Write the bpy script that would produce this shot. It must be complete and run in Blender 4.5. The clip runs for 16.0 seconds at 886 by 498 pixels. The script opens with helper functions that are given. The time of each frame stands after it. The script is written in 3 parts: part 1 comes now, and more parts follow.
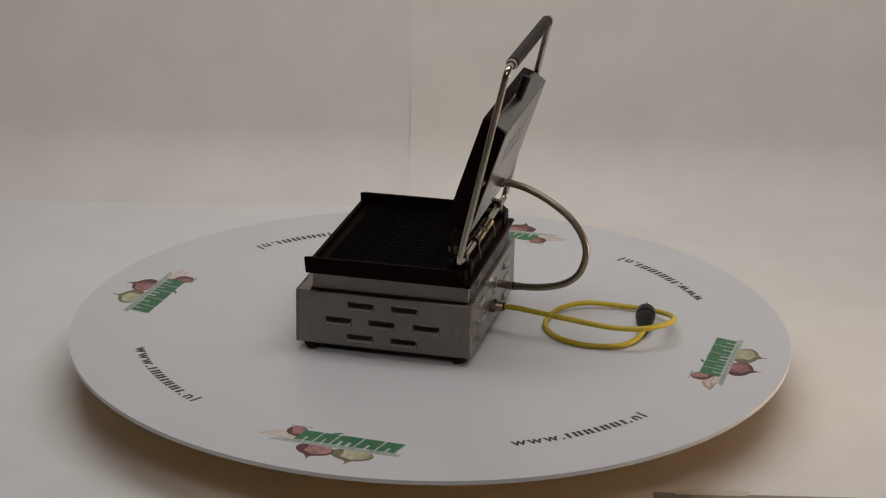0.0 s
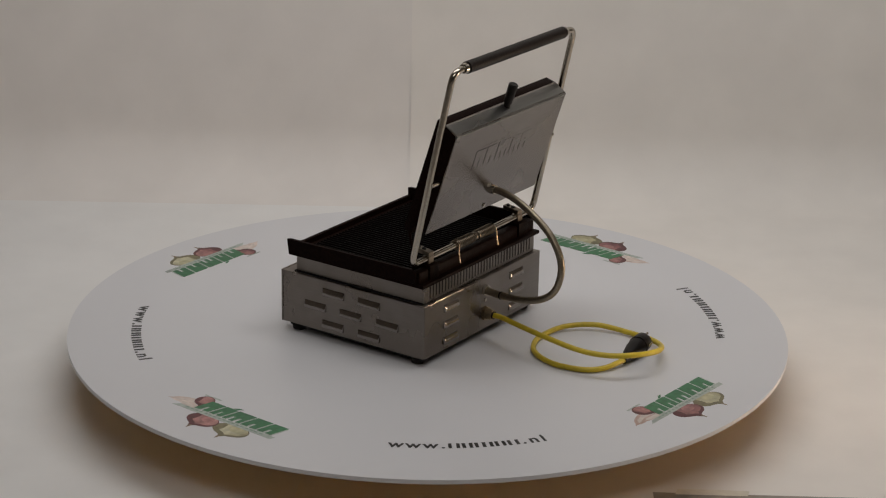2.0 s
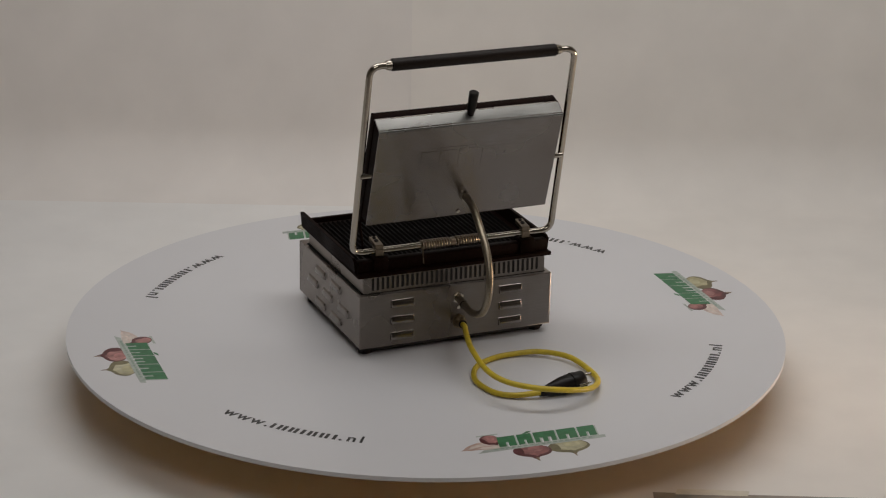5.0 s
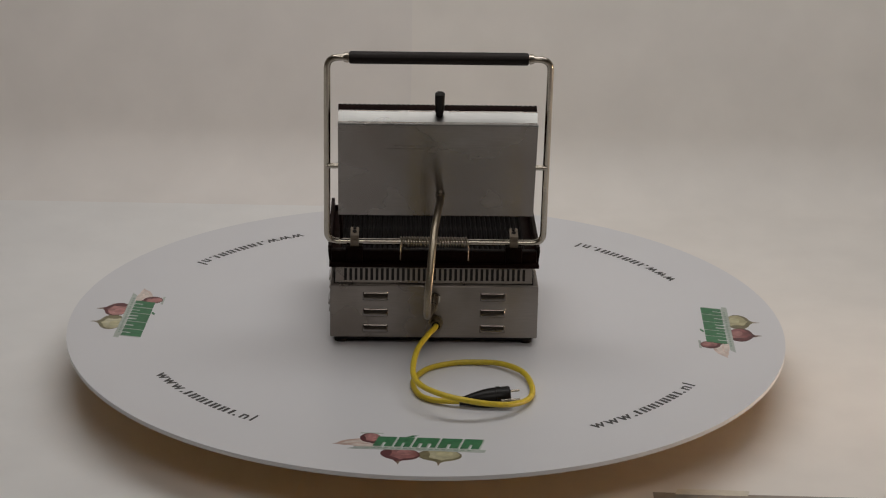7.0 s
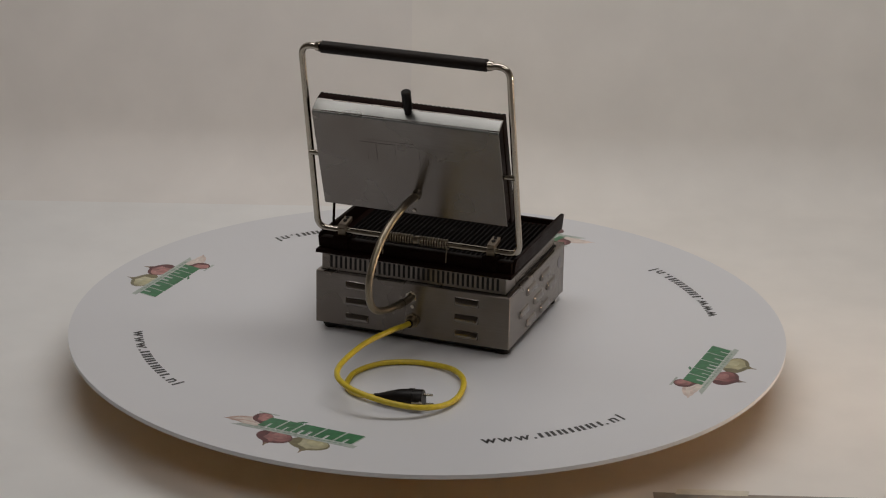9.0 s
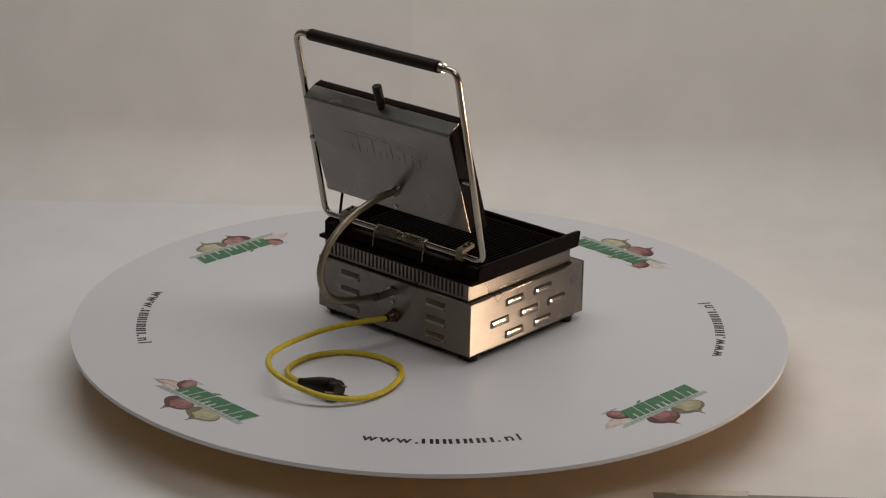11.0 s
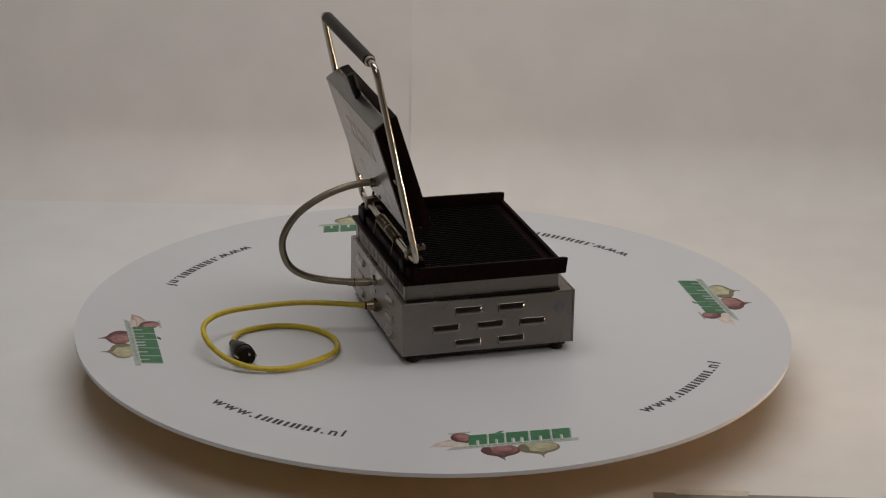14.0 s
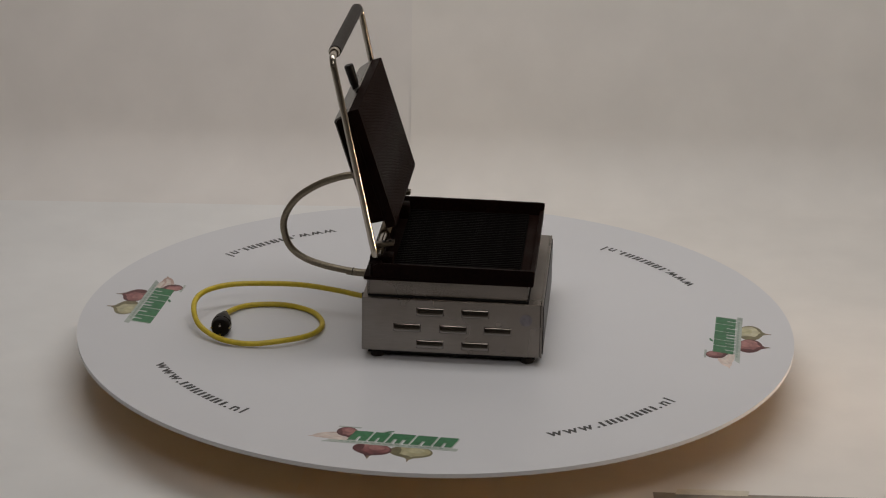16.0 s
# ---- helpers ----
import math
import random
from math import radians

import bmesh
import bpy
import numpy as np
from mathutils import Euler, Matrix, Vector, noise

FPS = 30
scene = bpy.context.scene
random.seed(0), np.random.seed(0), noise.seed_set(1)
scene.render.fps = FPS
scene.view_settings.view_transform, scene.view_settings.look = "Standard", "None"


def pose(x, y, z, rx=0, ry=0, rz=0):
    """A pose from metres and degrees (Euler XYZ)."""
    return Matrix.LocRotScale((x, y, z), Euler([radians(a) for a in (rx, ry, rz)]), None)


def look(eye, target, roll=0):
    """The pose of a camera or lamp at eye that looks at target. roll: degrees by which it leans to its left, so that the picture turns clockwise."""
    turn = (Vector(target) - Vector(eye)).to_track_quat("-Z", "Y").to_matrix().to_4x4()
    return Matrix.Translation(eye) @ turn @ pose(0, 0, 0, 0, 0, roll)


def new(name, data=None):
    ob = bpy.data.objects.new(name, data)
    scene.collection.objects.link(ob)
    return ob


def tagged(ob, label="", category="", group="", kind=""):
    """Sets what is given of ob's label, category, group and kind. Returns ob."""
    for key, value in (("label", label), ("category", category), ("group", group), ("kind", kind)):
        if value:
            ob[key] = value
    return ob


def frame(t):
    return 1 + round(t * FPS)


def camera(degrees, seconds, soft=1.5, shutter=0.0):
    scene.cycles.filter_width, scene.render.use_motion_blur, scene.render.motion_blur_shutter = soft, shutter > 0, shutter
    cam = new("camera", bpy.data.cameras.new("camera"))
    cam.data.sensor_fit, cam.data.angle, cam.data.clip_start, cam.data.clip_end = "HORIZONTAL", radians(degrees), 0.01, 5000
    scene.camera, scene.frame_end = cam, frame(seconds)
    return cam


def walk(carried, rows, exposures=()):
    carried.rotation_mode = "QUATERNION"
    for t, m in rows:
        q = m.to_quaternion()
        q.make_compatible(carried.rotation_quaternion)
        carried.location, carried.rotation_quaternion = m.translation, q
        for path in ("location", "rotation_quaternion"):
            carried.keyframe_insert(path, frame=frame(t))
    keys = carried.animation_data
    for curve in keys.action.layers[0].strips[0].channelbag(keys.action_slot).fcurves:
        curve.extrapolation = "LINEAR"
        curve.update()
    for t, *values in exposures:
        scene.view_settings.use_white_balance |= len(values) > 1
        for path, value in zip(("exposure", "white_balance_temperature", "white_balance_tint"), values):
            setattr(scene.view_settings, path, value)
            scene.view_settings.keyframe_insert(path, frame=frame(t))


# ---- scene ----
cam = camera(22.05, 16.0, soft=1.15)
# the disc's upper face lies at DECK; the camera stands still on a tripod
DECK = 0.12
EYE = (0.0, -4.464, 1.780 + DECK)
VIEW = look(EYE, (EYE[0] + 0.00298, EYE[1] + 0.94043, EYE[2] - 0.33997), 1.087)
walk(cam, [(0.0, VIEW), (16.0, VIEW)], exposures=[(0.0, 0.0), (16.0, 0.0)])

# ---------------------------------------------------------------- light
world = bpy.data.worlds.new("world")
scene.world = world
world.use_nodes = True
world.node_tree.nodes["Background"].inputs[0].default_value = (0.75, 0.8, 1.0, 1)
world.node_tree.nodes["Background"].inputs[1].default_value = 0.05


def area(name, at, to, sx, sy, watts, colour):
    d = bpy.data.lights.new(name, "AREA")
    d.shape, d.size, d.size_y, d.energy, d.color = "RECTANGLE", sx, sy, watts, colour
    ob = new(name, d)
    ob.matrix_world = look(at, to)
    return ob


# unseen area lamps stand in for overhead light; the first leans to brighten the backdrop
area("ceiling_light", (0.24, 0.24, 2.75), (0.30, 1.25, 0.6), 3.0, 1.5, 53, (0.97, 0.95, 0.93))
area("ceiling_light_rear", (0.2, -2.9, 2.78), (0.2, -2.6, 0), 1.8, 1.2, 21, (1.0, 0.942, 0.885))
warm = area("warm_lamp", (2.25, -0.175, 0.175), (0, -0.11, 0.22), 0.26, 0.24, 2.8, (1.0, 0.74, 0.52))
warm.data.spread = radians(75)


# ---------------------------------------------------------------- materials
def mat(name, base, rough, metal=0.0, vary=0.12, scale=40.0, stretch=(1, 1, 1), bump=0.0, bscale=0.0, spec=0.5,
        aniso=0.0, stain=0.0, rvary=0.1, tint=None):
    m = bpy.data.materials.new(name)
    m.use_nodes = True
    nt = m.node_tree
    b = nt.nodes["Principled BSDF"]
    tc = nt.nodes.new("ShaderNodeTexCoord")
    mp = nt.nodes.new("ShaderNodeMapping")
    mp.inputs["Scale"].default_value = stretch
    nt.links.new(tc.outputs["Object"], mp.inputs[0])
    fine = nt.nodes.new("ShaderNodeTexNoise")
    fine.inputs["Scale"].default_value, fine.inputs["Detail"].default_value = scale, 6
    nt.links.new(mp.outputs[0], fine.inputs["Vector"])
    wide = nt.nodes.new("ShaderNodeTexNoise")
    wide.inputs["Scale"].default_value, wide.inputs["Detail"].default_value = 7.0, 3
    nt.links.new(tc.outputs["Object"], wide.inputs["Vector"])
    ramp = nt.nodes.new("ShaderNodeMapRange")
    ramp.inputs[1].default_value, ramp.inputs[2].default_value = 0.25, 0.75
    ramp.inputs[3].default_value, ramp.inputs[4].default_value = 1 - vary, 1 + vary
    nt.links.new(fine.outputs["Fac"], ramp.inputs[0])
    ramp2 = nt.nodes.new("ShaderNodeMapRange")
    ramp2.inputs[1].default_value, ramp2.inputs[2].default_value = 0.3, 0.7
    ramp2.inputs[3].default_value, ramp2.inputs[4].default_value = 1 - max(stain, vary * 0.6), 1 + vary * 0.4
    nt.links.new(wide.outputs["Fac"], ramp2.inputs[0])
    mul = nt.nodes.new("ShaderNodeMath")
    mul.operation = "MULTIPLY"
    nt.links.new(ramp.outputs[0], mul.inputs[0])
    nt.links.new(ramp2.outputs[0], mul.inputs[1])
    mix = nt.nodes.new("ShaderNodeMix")
    mix.data_type, mix.blend_type = "RGBA", "MULTIPLY"
    mix.inputs[0].default_value = 1.0
    if tint:
        blend = nt.nodes.new("ShaderNodeMix")
        blend.data_type = "RGBA"
        blend.inputs[6].default_value, blend.inputs[7].default_value = (*base, 1), (*tint, 1)
        nt.links.new(ramp2.outputs[0], blend.inputs[0])
        sharpen = nt.nodes.new("ShaderNodeMapRange")
        sharpen.inputs[1].default_value, sharpen.inputs[2].default_value = 0.36, 0.68
        nt.links.new(wide.outputs["Fac"], sharpen.inputs[0])
        nt.links.new(sharpen.outputs[0], blend.inputs[0])
        nt.links.new(blend.outputs[2], mix.inputs[6])
    else:
        mix.inputs[6].default_value = (*base, 1)
    nt.links.new(mul.outputs[0], mix.inputs[7])
    nt.links.new(mix.outputs[2], b.inputs["Base Color"])
    rr = nt.nodes.new("ShaderNodeMapRange")
    rr.inputs[1].default_value, rr.inputs[2].default_value = 0.3, 0.7
    rr.inputs[3].default_value, rr.inputs[4].default_value = rough * (1 - rvary), rough * (1 + rvary)
    nt.links.new(wide.outputs["Fac"], rr.inputs[0])
    nt.links.new(rr.outputs[0], b.inputs["Roughness"])
    b.inputs["Metallic"].default_value = metal
    b.inputs["Specular IOR Level"].default_value = spec
    if aniso:
        b.inputs["Anisotropic"].default_value = aniso
        tg = nt.nodes.new("ShaderNodeTangent")
        tg.direction_type, tg.uv_map = "UV_MAP", "grain"
        nt.links.new(tg.outputs[0], b.inputs["Tangent"])
        b.inputs["Anisotropic Rotation"].default_value = 0.25
    if bump:
        bp = nt.nodes.new("ShaderNodeBump")
        bp.inputs["Strength"].default_value, bp.inputs["Distance"].default_value = bump, 0.002
        if bscale:
            bn = nt.nodes.new("ShaderNodeTexNoise")
            bn.inputs["Scale"].default_value, bn.inputs["Detail"].default_value = bscale, 4
            nt.links.new(mp.outputs[0], bn.inputs["Vector"])
            nt.links.new(bn.outputs["Fac"], bp.inputs["Height"])
        else:
            nt.links.new(fine.outputs["Fac"], bp.inputs["Height"])
        nt.links.new(bp.outputs[0], b.inputs["Normal"])
    return m


STEEL = mat("brushed_steel", (0.260, 0.228, 0.201), 0.29, 1.0, 0.06, 30, (1, 1, 22), 0.05, 0, aniso=1.0, stain=0.18, rvary=0.2, tint=(0.298, 0.272, 0.250))
COVER = mat("brushed_cover_steel", (0.252, 0.226, 0.204), 0.26, 1.0, 0.06, 30, (1, 12, 22), 0.05, 0, aniso=1.0, stain=0.18, rvary=0.2, tint=(0.292, 0.272, 0.255))
CHROME = mat("polished_tube_steel", (0.45, 0.41, 0.35), 0.2, 1.0, 0.06, 60, (1, 1, 1), 0.02, 0, rvary=0.3)
BRAID = mat("braided_hose_steel", (0.27, 0.232, 0.175), 0.35, 1.0, 0.25, 350, (1, 1, 1), 0.3, 0)
CLIPSTEEL = mat("brown_clip_steel", (0.21, 0.175, 0.135), 0.35, 1.0, 0.2, 120)
IRON = mat("black_cast_iron", (0.0085, 0.0034, 0.0024), 0.52, 0.0, 0.5, 160, (1, 1, 1), 0.25, 300, spec=0.03, stain=0.4, rvary=0.3)
WORN = mat("seasoned_ribbed_iron", (0.0034, 0.0024, 0.0022), 0.58, 0.0, 0.7, 60, (6, 0.7, 1), 0.25, 200, spec=0.022, stain=0.5, rvary=0.35)
RUBBER = mat("black_rubber", (0.011, 0.0072, 0.0058), 0.5, 0.0, 0.3, 200, bump=0.2, spec=0.2)
PLASTIC = mat("black_plug_plastic", (0.0062, 0.0044, 0.0040), 0.4, 0.0, 0.3, 120, bump=0.05, spec=0.22)
YELLOW = mat("yellow_cable_sheath", (0.57, 0.43, 0.024), 0.42, 0.0, 0.15, 90, bump=0.1, stain=0.15)
# dark brown that puts the shade under the base into the bottom plate
PAN = mat("shade_brown", (0.030, 0.020, 0.015), 0.6, 0.0, 0.3, 60)
# near-black that stands in for shade in gaps and recesses
DARK = mat("shade_black", (0.003, 0.0025, 0.0025), 0.8, 0.0, 0.2)
BOARD = mat("white_laminate", (0.645, 0.645, 0.667), 0.33, 0.0, 0.004, 9, spec=0.4, stain=0.015, rvary=0.06)
# made-up orange for the unseen underside; its bounce browns the shade below
BOUNCEBOARD = mat("orange_bounce_board", (0.74, 0.45, 0.15), 0.8, 0.0, 0.2, 60)
PAPER = mat("white_backdrop_paper", (0.770, 0.737, 0.710), 0.75, 0.0, 0.02, 3.0, (1, 1, 1), 0.35, 2.2, spec=0.2, stain=0.05)
PLASTER = mat("painted_room_wall", (0.30, 0.275, 0.25), 0.85, 0.0, 0.06, 12, bump=0.1)
BLACKINK = mat("black_ink", (0.02, 0.02, 0.02), 0.4, 0.0, 0.2, 100)
GREEN = mat("green_ink", (0.035, 0.17, 0.07), 0.4, 0.0, 0.25, 90, stain=0.25)
PALEGREEN = mat("pale_grey_green_ink", (0.42, 0.47, 0.43), 0.4, 0.0, 0.2, 90, stain=0.3)
REDSKIN = mat("red_onion_ink", (0.20, 0.05, 0.055), 0.4, 0.0, 0.5, 55, stain=0.3, tint=(0.42, 0.22, 0.20))
YELLOWSKIN = mat("yellow_onion_ink", (0.33, 0.29, 0.14), 0.4, 0.0, 0.3, 55, stain=0.2, tint=(0.56, 0.54, 0.40))
DEEPRED = mat("deep_red_onion_ink", (0.10, 0.022, 0.026), 0.4, 0.0, 0.4, 70, stain=0.3)
OLIVESKIN = mat("olive_onion_ink", (0.17, 0.15, 0.075), 0.4, 0.0, 0.3, 70, stain=0.25)
MIDGREEN = mat("faded_green_ink", (0.24, 0.32, 0.26), 0.4, 0.0, 0.2, 90)
GARLIC = mat("pale_garlic_ink", (0.52, 0.36, 0.30), 0.4, 0.0, 0.25, 55, stain=0.2, tint=(0.70, 0.62, 0.57))
REDLIGHT = mat("pale_red_onion_ink", (0.38, 0.17, 0.16), 0.4, 0.0, 0.4, 70, stain=0.3)
YELLOWLIGHT = mat("pale_yellow_onion_ink", (0.46, 0.43, 0.26), 0.4, 0.0, 0.3, 70, stain=0.2)
GARLICLIGHT = mat("white_garlic_ink", (0.62, 0.54, 0.49), 0.4, 0.0, 0.2, 70)
STALK = mat("brown_stem_ink", (0.22, 0.16, 0.10), 0.4, 0.0, 0.3, 90)
BLUEMARK = mat("faint_blue_stamp_ink", (0.215, 0.198, 0.212), 0.26, 1.0, 0.3, 160, aniso=1.0, stain=0.2)
# cooler and lighter than PAPER, in place of cool light on the floor
FLOORTINT = mat("cool_light_floor_tint", (0.790, 0.784, 0.775), 0.7, 0.0, 0.02, 3.0, (1, 1, 1), 0.25, 2.2, spec=0.2, stain=0.04)
# a creamier sheet, its tone raised further for the warm light on this side
PAPERWARM = mat("cream_warm_lit_paper", (0.800, 0.766, 0.727), 0.75, 0.0, 0.02, 3.0, (1, 1, 1), 0.35, 2.2, spec=0.2, stain=0.05)
CLEARTAPE = mat("yellowed_clear_tape", (0.73, 0.68, 0.58), 0.3, 0.0, 0.12, 40, stain=0.2)
PRESSED = mat("pressed_louvre_steel", (0.262, 0.238, 0.218), 0.13, 1.0, 0.06, 30, (1, 1, 22), 0.04, 0, stain=0.15, rvary=0.2)
FOLD = mat("fold_glint_steel", (0.215, 0.212, 0.203), 0.3, 1.0, 0.05, 30, (1, 12, 22), 0.03, 0, stain=0.12, rvary=0.2)
SPRING = mat("browned_spring_steel", (0.27, 0.225, 0.17), 0.32, 1.0, 0.2, 150)
GLAND = mat("browned_gland_metal", (0.30, 0.245, 0.165), 0.32, 1.0, 0.18, 90)
FLOORGREY = mat("grey_floor_strip", (0.30, 0.27, 0.235), 0.35, 0.0, 0.2, 30, stain=0.2)


# ---------------------------------------------------------------- mesh helpers
def part(name, bm, material, parent, label="", smooth=False, sharp=40):
    me = bpy.data.meshes.new(name)
    bmesh.ops.recalc_face_normals(bm, faces=bm.faces[:])
    if smooth:
        for f in bm.faces:
            f.smooth = True
        for e in bm.edges:
            if len(e.link_faces) == 2 and e.calc_face_angle(0) > radians(sharp):
                e.smooth = False
    grain = bm.loops.layers.uv.new("grain")
    bm.normal_update()
    for f in bm.faces:
        for lp in f.loops:
            c = lp.vert.co
            lp[grain].uv = (c.y, c.z) if abs(f.normal.x) > 0.7 else (c.x, c.z + c.y)
    bm.to_mesh(me)
    bm.free()
    me.materials.append(material)
    ob = new(name, me)
    if parent:
        ob.parent = parent
    if label:
        tagged(ob, label)
    return ob


def box(x0, x1, y0, y1, z0, z1, bevel=0.0, bm=None, seg=2):
    bm2 = bmesh.new()
    bmesh.ops.create_cube(bm2, size=1)
    for v in bm2.verts:
        v.co = Vector(((x0 + x1) / 2 + v.co.x * (x1 - x0), (y0 + y1) / 2 + v.co.y * (y1 - y0), (z0 + z1) / 2 + v.co.z * (z1 - z0)))
    if bevel:
        bmesh.ops.bevel(bm2, geom=bm2.edges[:], offset=bevel, segments=seg, affect="EDGES", profile=0.5)
    return merge(bm, bm2)


def merge(bm, extra):
    if bm is None:
        return extra
    me = bpy.data.meshes.new("tmp")
    extra.to_mesh(me)
    extra.free()
    bm.from_mesh(me)
    bpy.data.meshes.remove(me)
    return bm


def cyl(p0, p1, r0, r1=None, n=20, bevel=0.0, bm=None):
    p0, p1 = Vector(p0), Vector(p1)
    bm2 = bmesh.new()
    bmesh.ops.create_cone(bm2, cap_ends=True, segments=n, radius1=r0, radius2=r0 if r1 is None else r1, depth=(p1 - p0).length)
    if bevel:
        rim = [e for e in bm2.edges if abs(e.verts[0].co.z - e.verts[1].co.z) < 1e-6]
        bmesh.ops.bevel(bm2, geom=rim, offset=bevel, segments=2, affect="EDGES")
    q = (p1 - p0).to_track_quat("Z", "Y").to_matrix().to_4x4()
    bmesh.ops.transform(bm2, matrix=Matrix.Translation((p0 + p1) / 2) @ q, verts=bm2.verts)
    return merge(bm, bm2)


def spline(pts, steps=8):
    pts = [Vector(p) for p in pts]
    pts = [2 * pts[0] - pts[1]] + pts + [2 * pts[-1] - pts[-2]]
    out = []
    for i in range(1, len(pts) - 2):
        a, b, c, d = pts[i - 1:i + 3]
        for k in range(steps):
            t = k / steps
            out.append(0.5 * (2 * b + (c - a) * t + (2 * a - 5 * b + 4 * c - d) * t * t + (3 * b - a - 3 * c + d) * t ** 3))
    return out + [pts[-2]]


def rounded(pts, r, n=6):
    """A polyline with its inner corners rounded to radius r."""
    pts = [Vector(p) for p in pts]
    out = [pts[0]]
    for a, b, c in zip(pts, pts[1:], pts[2:]):
        u, w = (a - b).normalized(), (c - b).normalized()
        s, e = b + u * r, b + w * r
        for k in range(n + 1):
            t = k / n
            out.append((1 - t) ** 2 * s + 2 * t * (1 - t) * b + t * t * e)
    return out + [pts[-1]]


def sweep(path, r, n=12, bm=None, radii=None):
    bm2 = bmesh.new()
    rings, side = [], None
    for i, p in enumerate(path):
        d = (path[min(i + 1, len(path) - 1)] - path[max(i - 1, 0)]).normalized()
        if side is None:
            side = d.orthogonal().normalized()
        side = (side - d * side.dot(d)).normalized()
        up = d.cross(side)
        rr = radii[i] if radii else r
        rings.append([bm2.verts.new(p + rr * (math.cos(a) * side + math.sin(a) * up)) for a in (2 * math.pi * k / n for k in range(n))])
    for a, b in zip(rings, rings[1:]):
        for k in range(n):
            bm2.faces.new((a[k], a[(k + 1) % n], b[(k + 1) % n], b[k]))
    bm2.faces.new(rings[0][::-1])
    bm2.faces.new(rings[-1])
    return merge(bm, bm2)


def prism(outline, z0, z1, bm=None, bevel=0.0):
    """An upright prism over a closed outline in x and y."""
    bm2 = bmesh.new()
    lo = [bm2.verts.new((x, y, z0)) for x, y in outline]
    hi = [bm2.verts.new((x, y, z1)) for x, y in outline]
    bm2.faces.new(lo[::-1])
    top = bm2.faces.new(hi)
    n = len(lo)
    for k in range(n):
        bm2.faces.new((lo[k], lo[(k + 1) % n], hi[(k + 1) % n], hi[k]))
    if bevel:
        bmesh.ops.bevel(bm2, geom=list(top.edges), offset=bevel, segments=2, affect="EDGES")
    return merge(bm, bm2)


def moved(bm, m):
    bmesh.ops.transform(bm, matrix=m, verts=bm.verts)
    return bm


def placed(name, label, category, at):
    ob = tagged(new(name), label, category)
    ob.location = at
    return ob


# ---------------------------------------------------------------- room and backdrop
def structure(name, bm, material, label, category, smooth=False):
    ob = part(name, bm, material, None, smooth=smooth)
    return tagged(ob, label, category, kind="structure")


# unseen walls and ceiling, added to close the room and darken the steel's reflections
structure("floor", box(-3.2, 3.2, -6.2, 1.7, -0.06, -0.004), PLASTER, "plain beige floor under the paper backdrop", "floor")
structure("ceiling", box(-3.2, 3.2, -6.2, 1.7, 2.85, 2.95), PLASTER, "plain pale ceiling of the room", "ceiling")
structure("wall_north", box(-3.2, 3.2, 1.6, 1.7, -0.004, 2.85), PLASTER, "plain painted wall behind the backdrop", "wall")
structure("wall_south", box(-3.2, 3.2, -6.2, -6.1, -0.004, 2.85), PLASTER, "plain painted wall facing the backdrop", "wall")
structure("wall_west", box(-3.2, -3.1, -6.1, 1.6, -0.004, 2.85), PLASTER, "plain painted side wall of the room", "wall")
structure("wall_east", box(3.1, 3.2, -6.1, 1.6, -0.004, 2.85), PLASTER, "plain painted side wall of the room", "wall")


def sheet(name, x0, x1, back, radius, front, top, curl, label, nx=40, skew=0.0):
    """Backdrop paper: flat on the floor, a cove, then up the wall. curl lifts the edge at x0 off the wall, skew slants it on the floor."""
    prof = [(front + (back - radius - front) * k / 16, 0.0) for k in range(16)]
    prof += [(back - radius + radius * math.sin(a), radius - radius * math.cos(a)) for a in (math.pi / 2 * k / 12 for k in range(13))]
    prof += [(back, radius + (top - radius) * k / 14) for k in range(1, 15)]
    bm = bmesh.new()
    grid = []
    for i in range(nx + 1):
        u = i / nx
        x = x0 + (x1 - x0) * u
        col = []
        for y, z in prof:
            w = 0.006 * noise.noise(Vector((x * 1.7, z * 1.1, 3.1))) * min(1, z / 0.2)
            lift = curl * math.exp(-((x - x0) / 0.12) ** 2) * math.exp(-((z - 0.12) / 0.22) ** 2)
            slip = skew * max(0.0, back - radius - y) * (1 - u)
            col.append(bm.verts.new((x + slip, y + w - lift, max(z, 0.0))))
        grid.append(col)
    for a, b in zip(grid, grid[1:]):
        for k in range(len(prof) - 1):
            bm.faces.new((a[k], b[k], b[k + 1], a[k + 1]))
    got = bmesh.ops.extrude_face_region(bm, geom=bm.faces[:])
    for v in got["geom"]:
        if isinstance(v, bmesh.types.BMVert):
            v.co += Vector((0, 0.0004, -0.0004))
    return structure(name, bm, PAPER, label, "backdrop", smooth=True)


sheet("backdrop_1", -2.6, 2.6, 1.265, 0.17, -0.95, 2.5, 0.0, "off-white paper backdrop curving from floor to wall")
sheet("backdrop_2", -0.073, 2.6, 1.2643, 0.17, -0.95, 2.5, 0.0020, "off-white paper backdrop sheet overlapping its neighbour", skew=-0.11)
bpy.data.objects["backdrop_2"].location.z = 0.0014
bpy.data.objects["backdrop_2"].data.materials[0] = PAPERWARM

# an added sheet: its whiter tone paints the cool light on the floor beside the overlap
structure("floor_light_sheet", box(-2.6, 0.0, -0.95, 1.105, 0.0003, 0.0005), FLOORTINT, "added sheet tinted for the cool light on the floor", "backdrop")

# a strip standing for the darker floor past the paper's front edge, and tape across it
def strip(name, corners, z0, z1, material, label):
    return tagged(part(name, prism(corners, z0, z1), material, None), label, "tape")


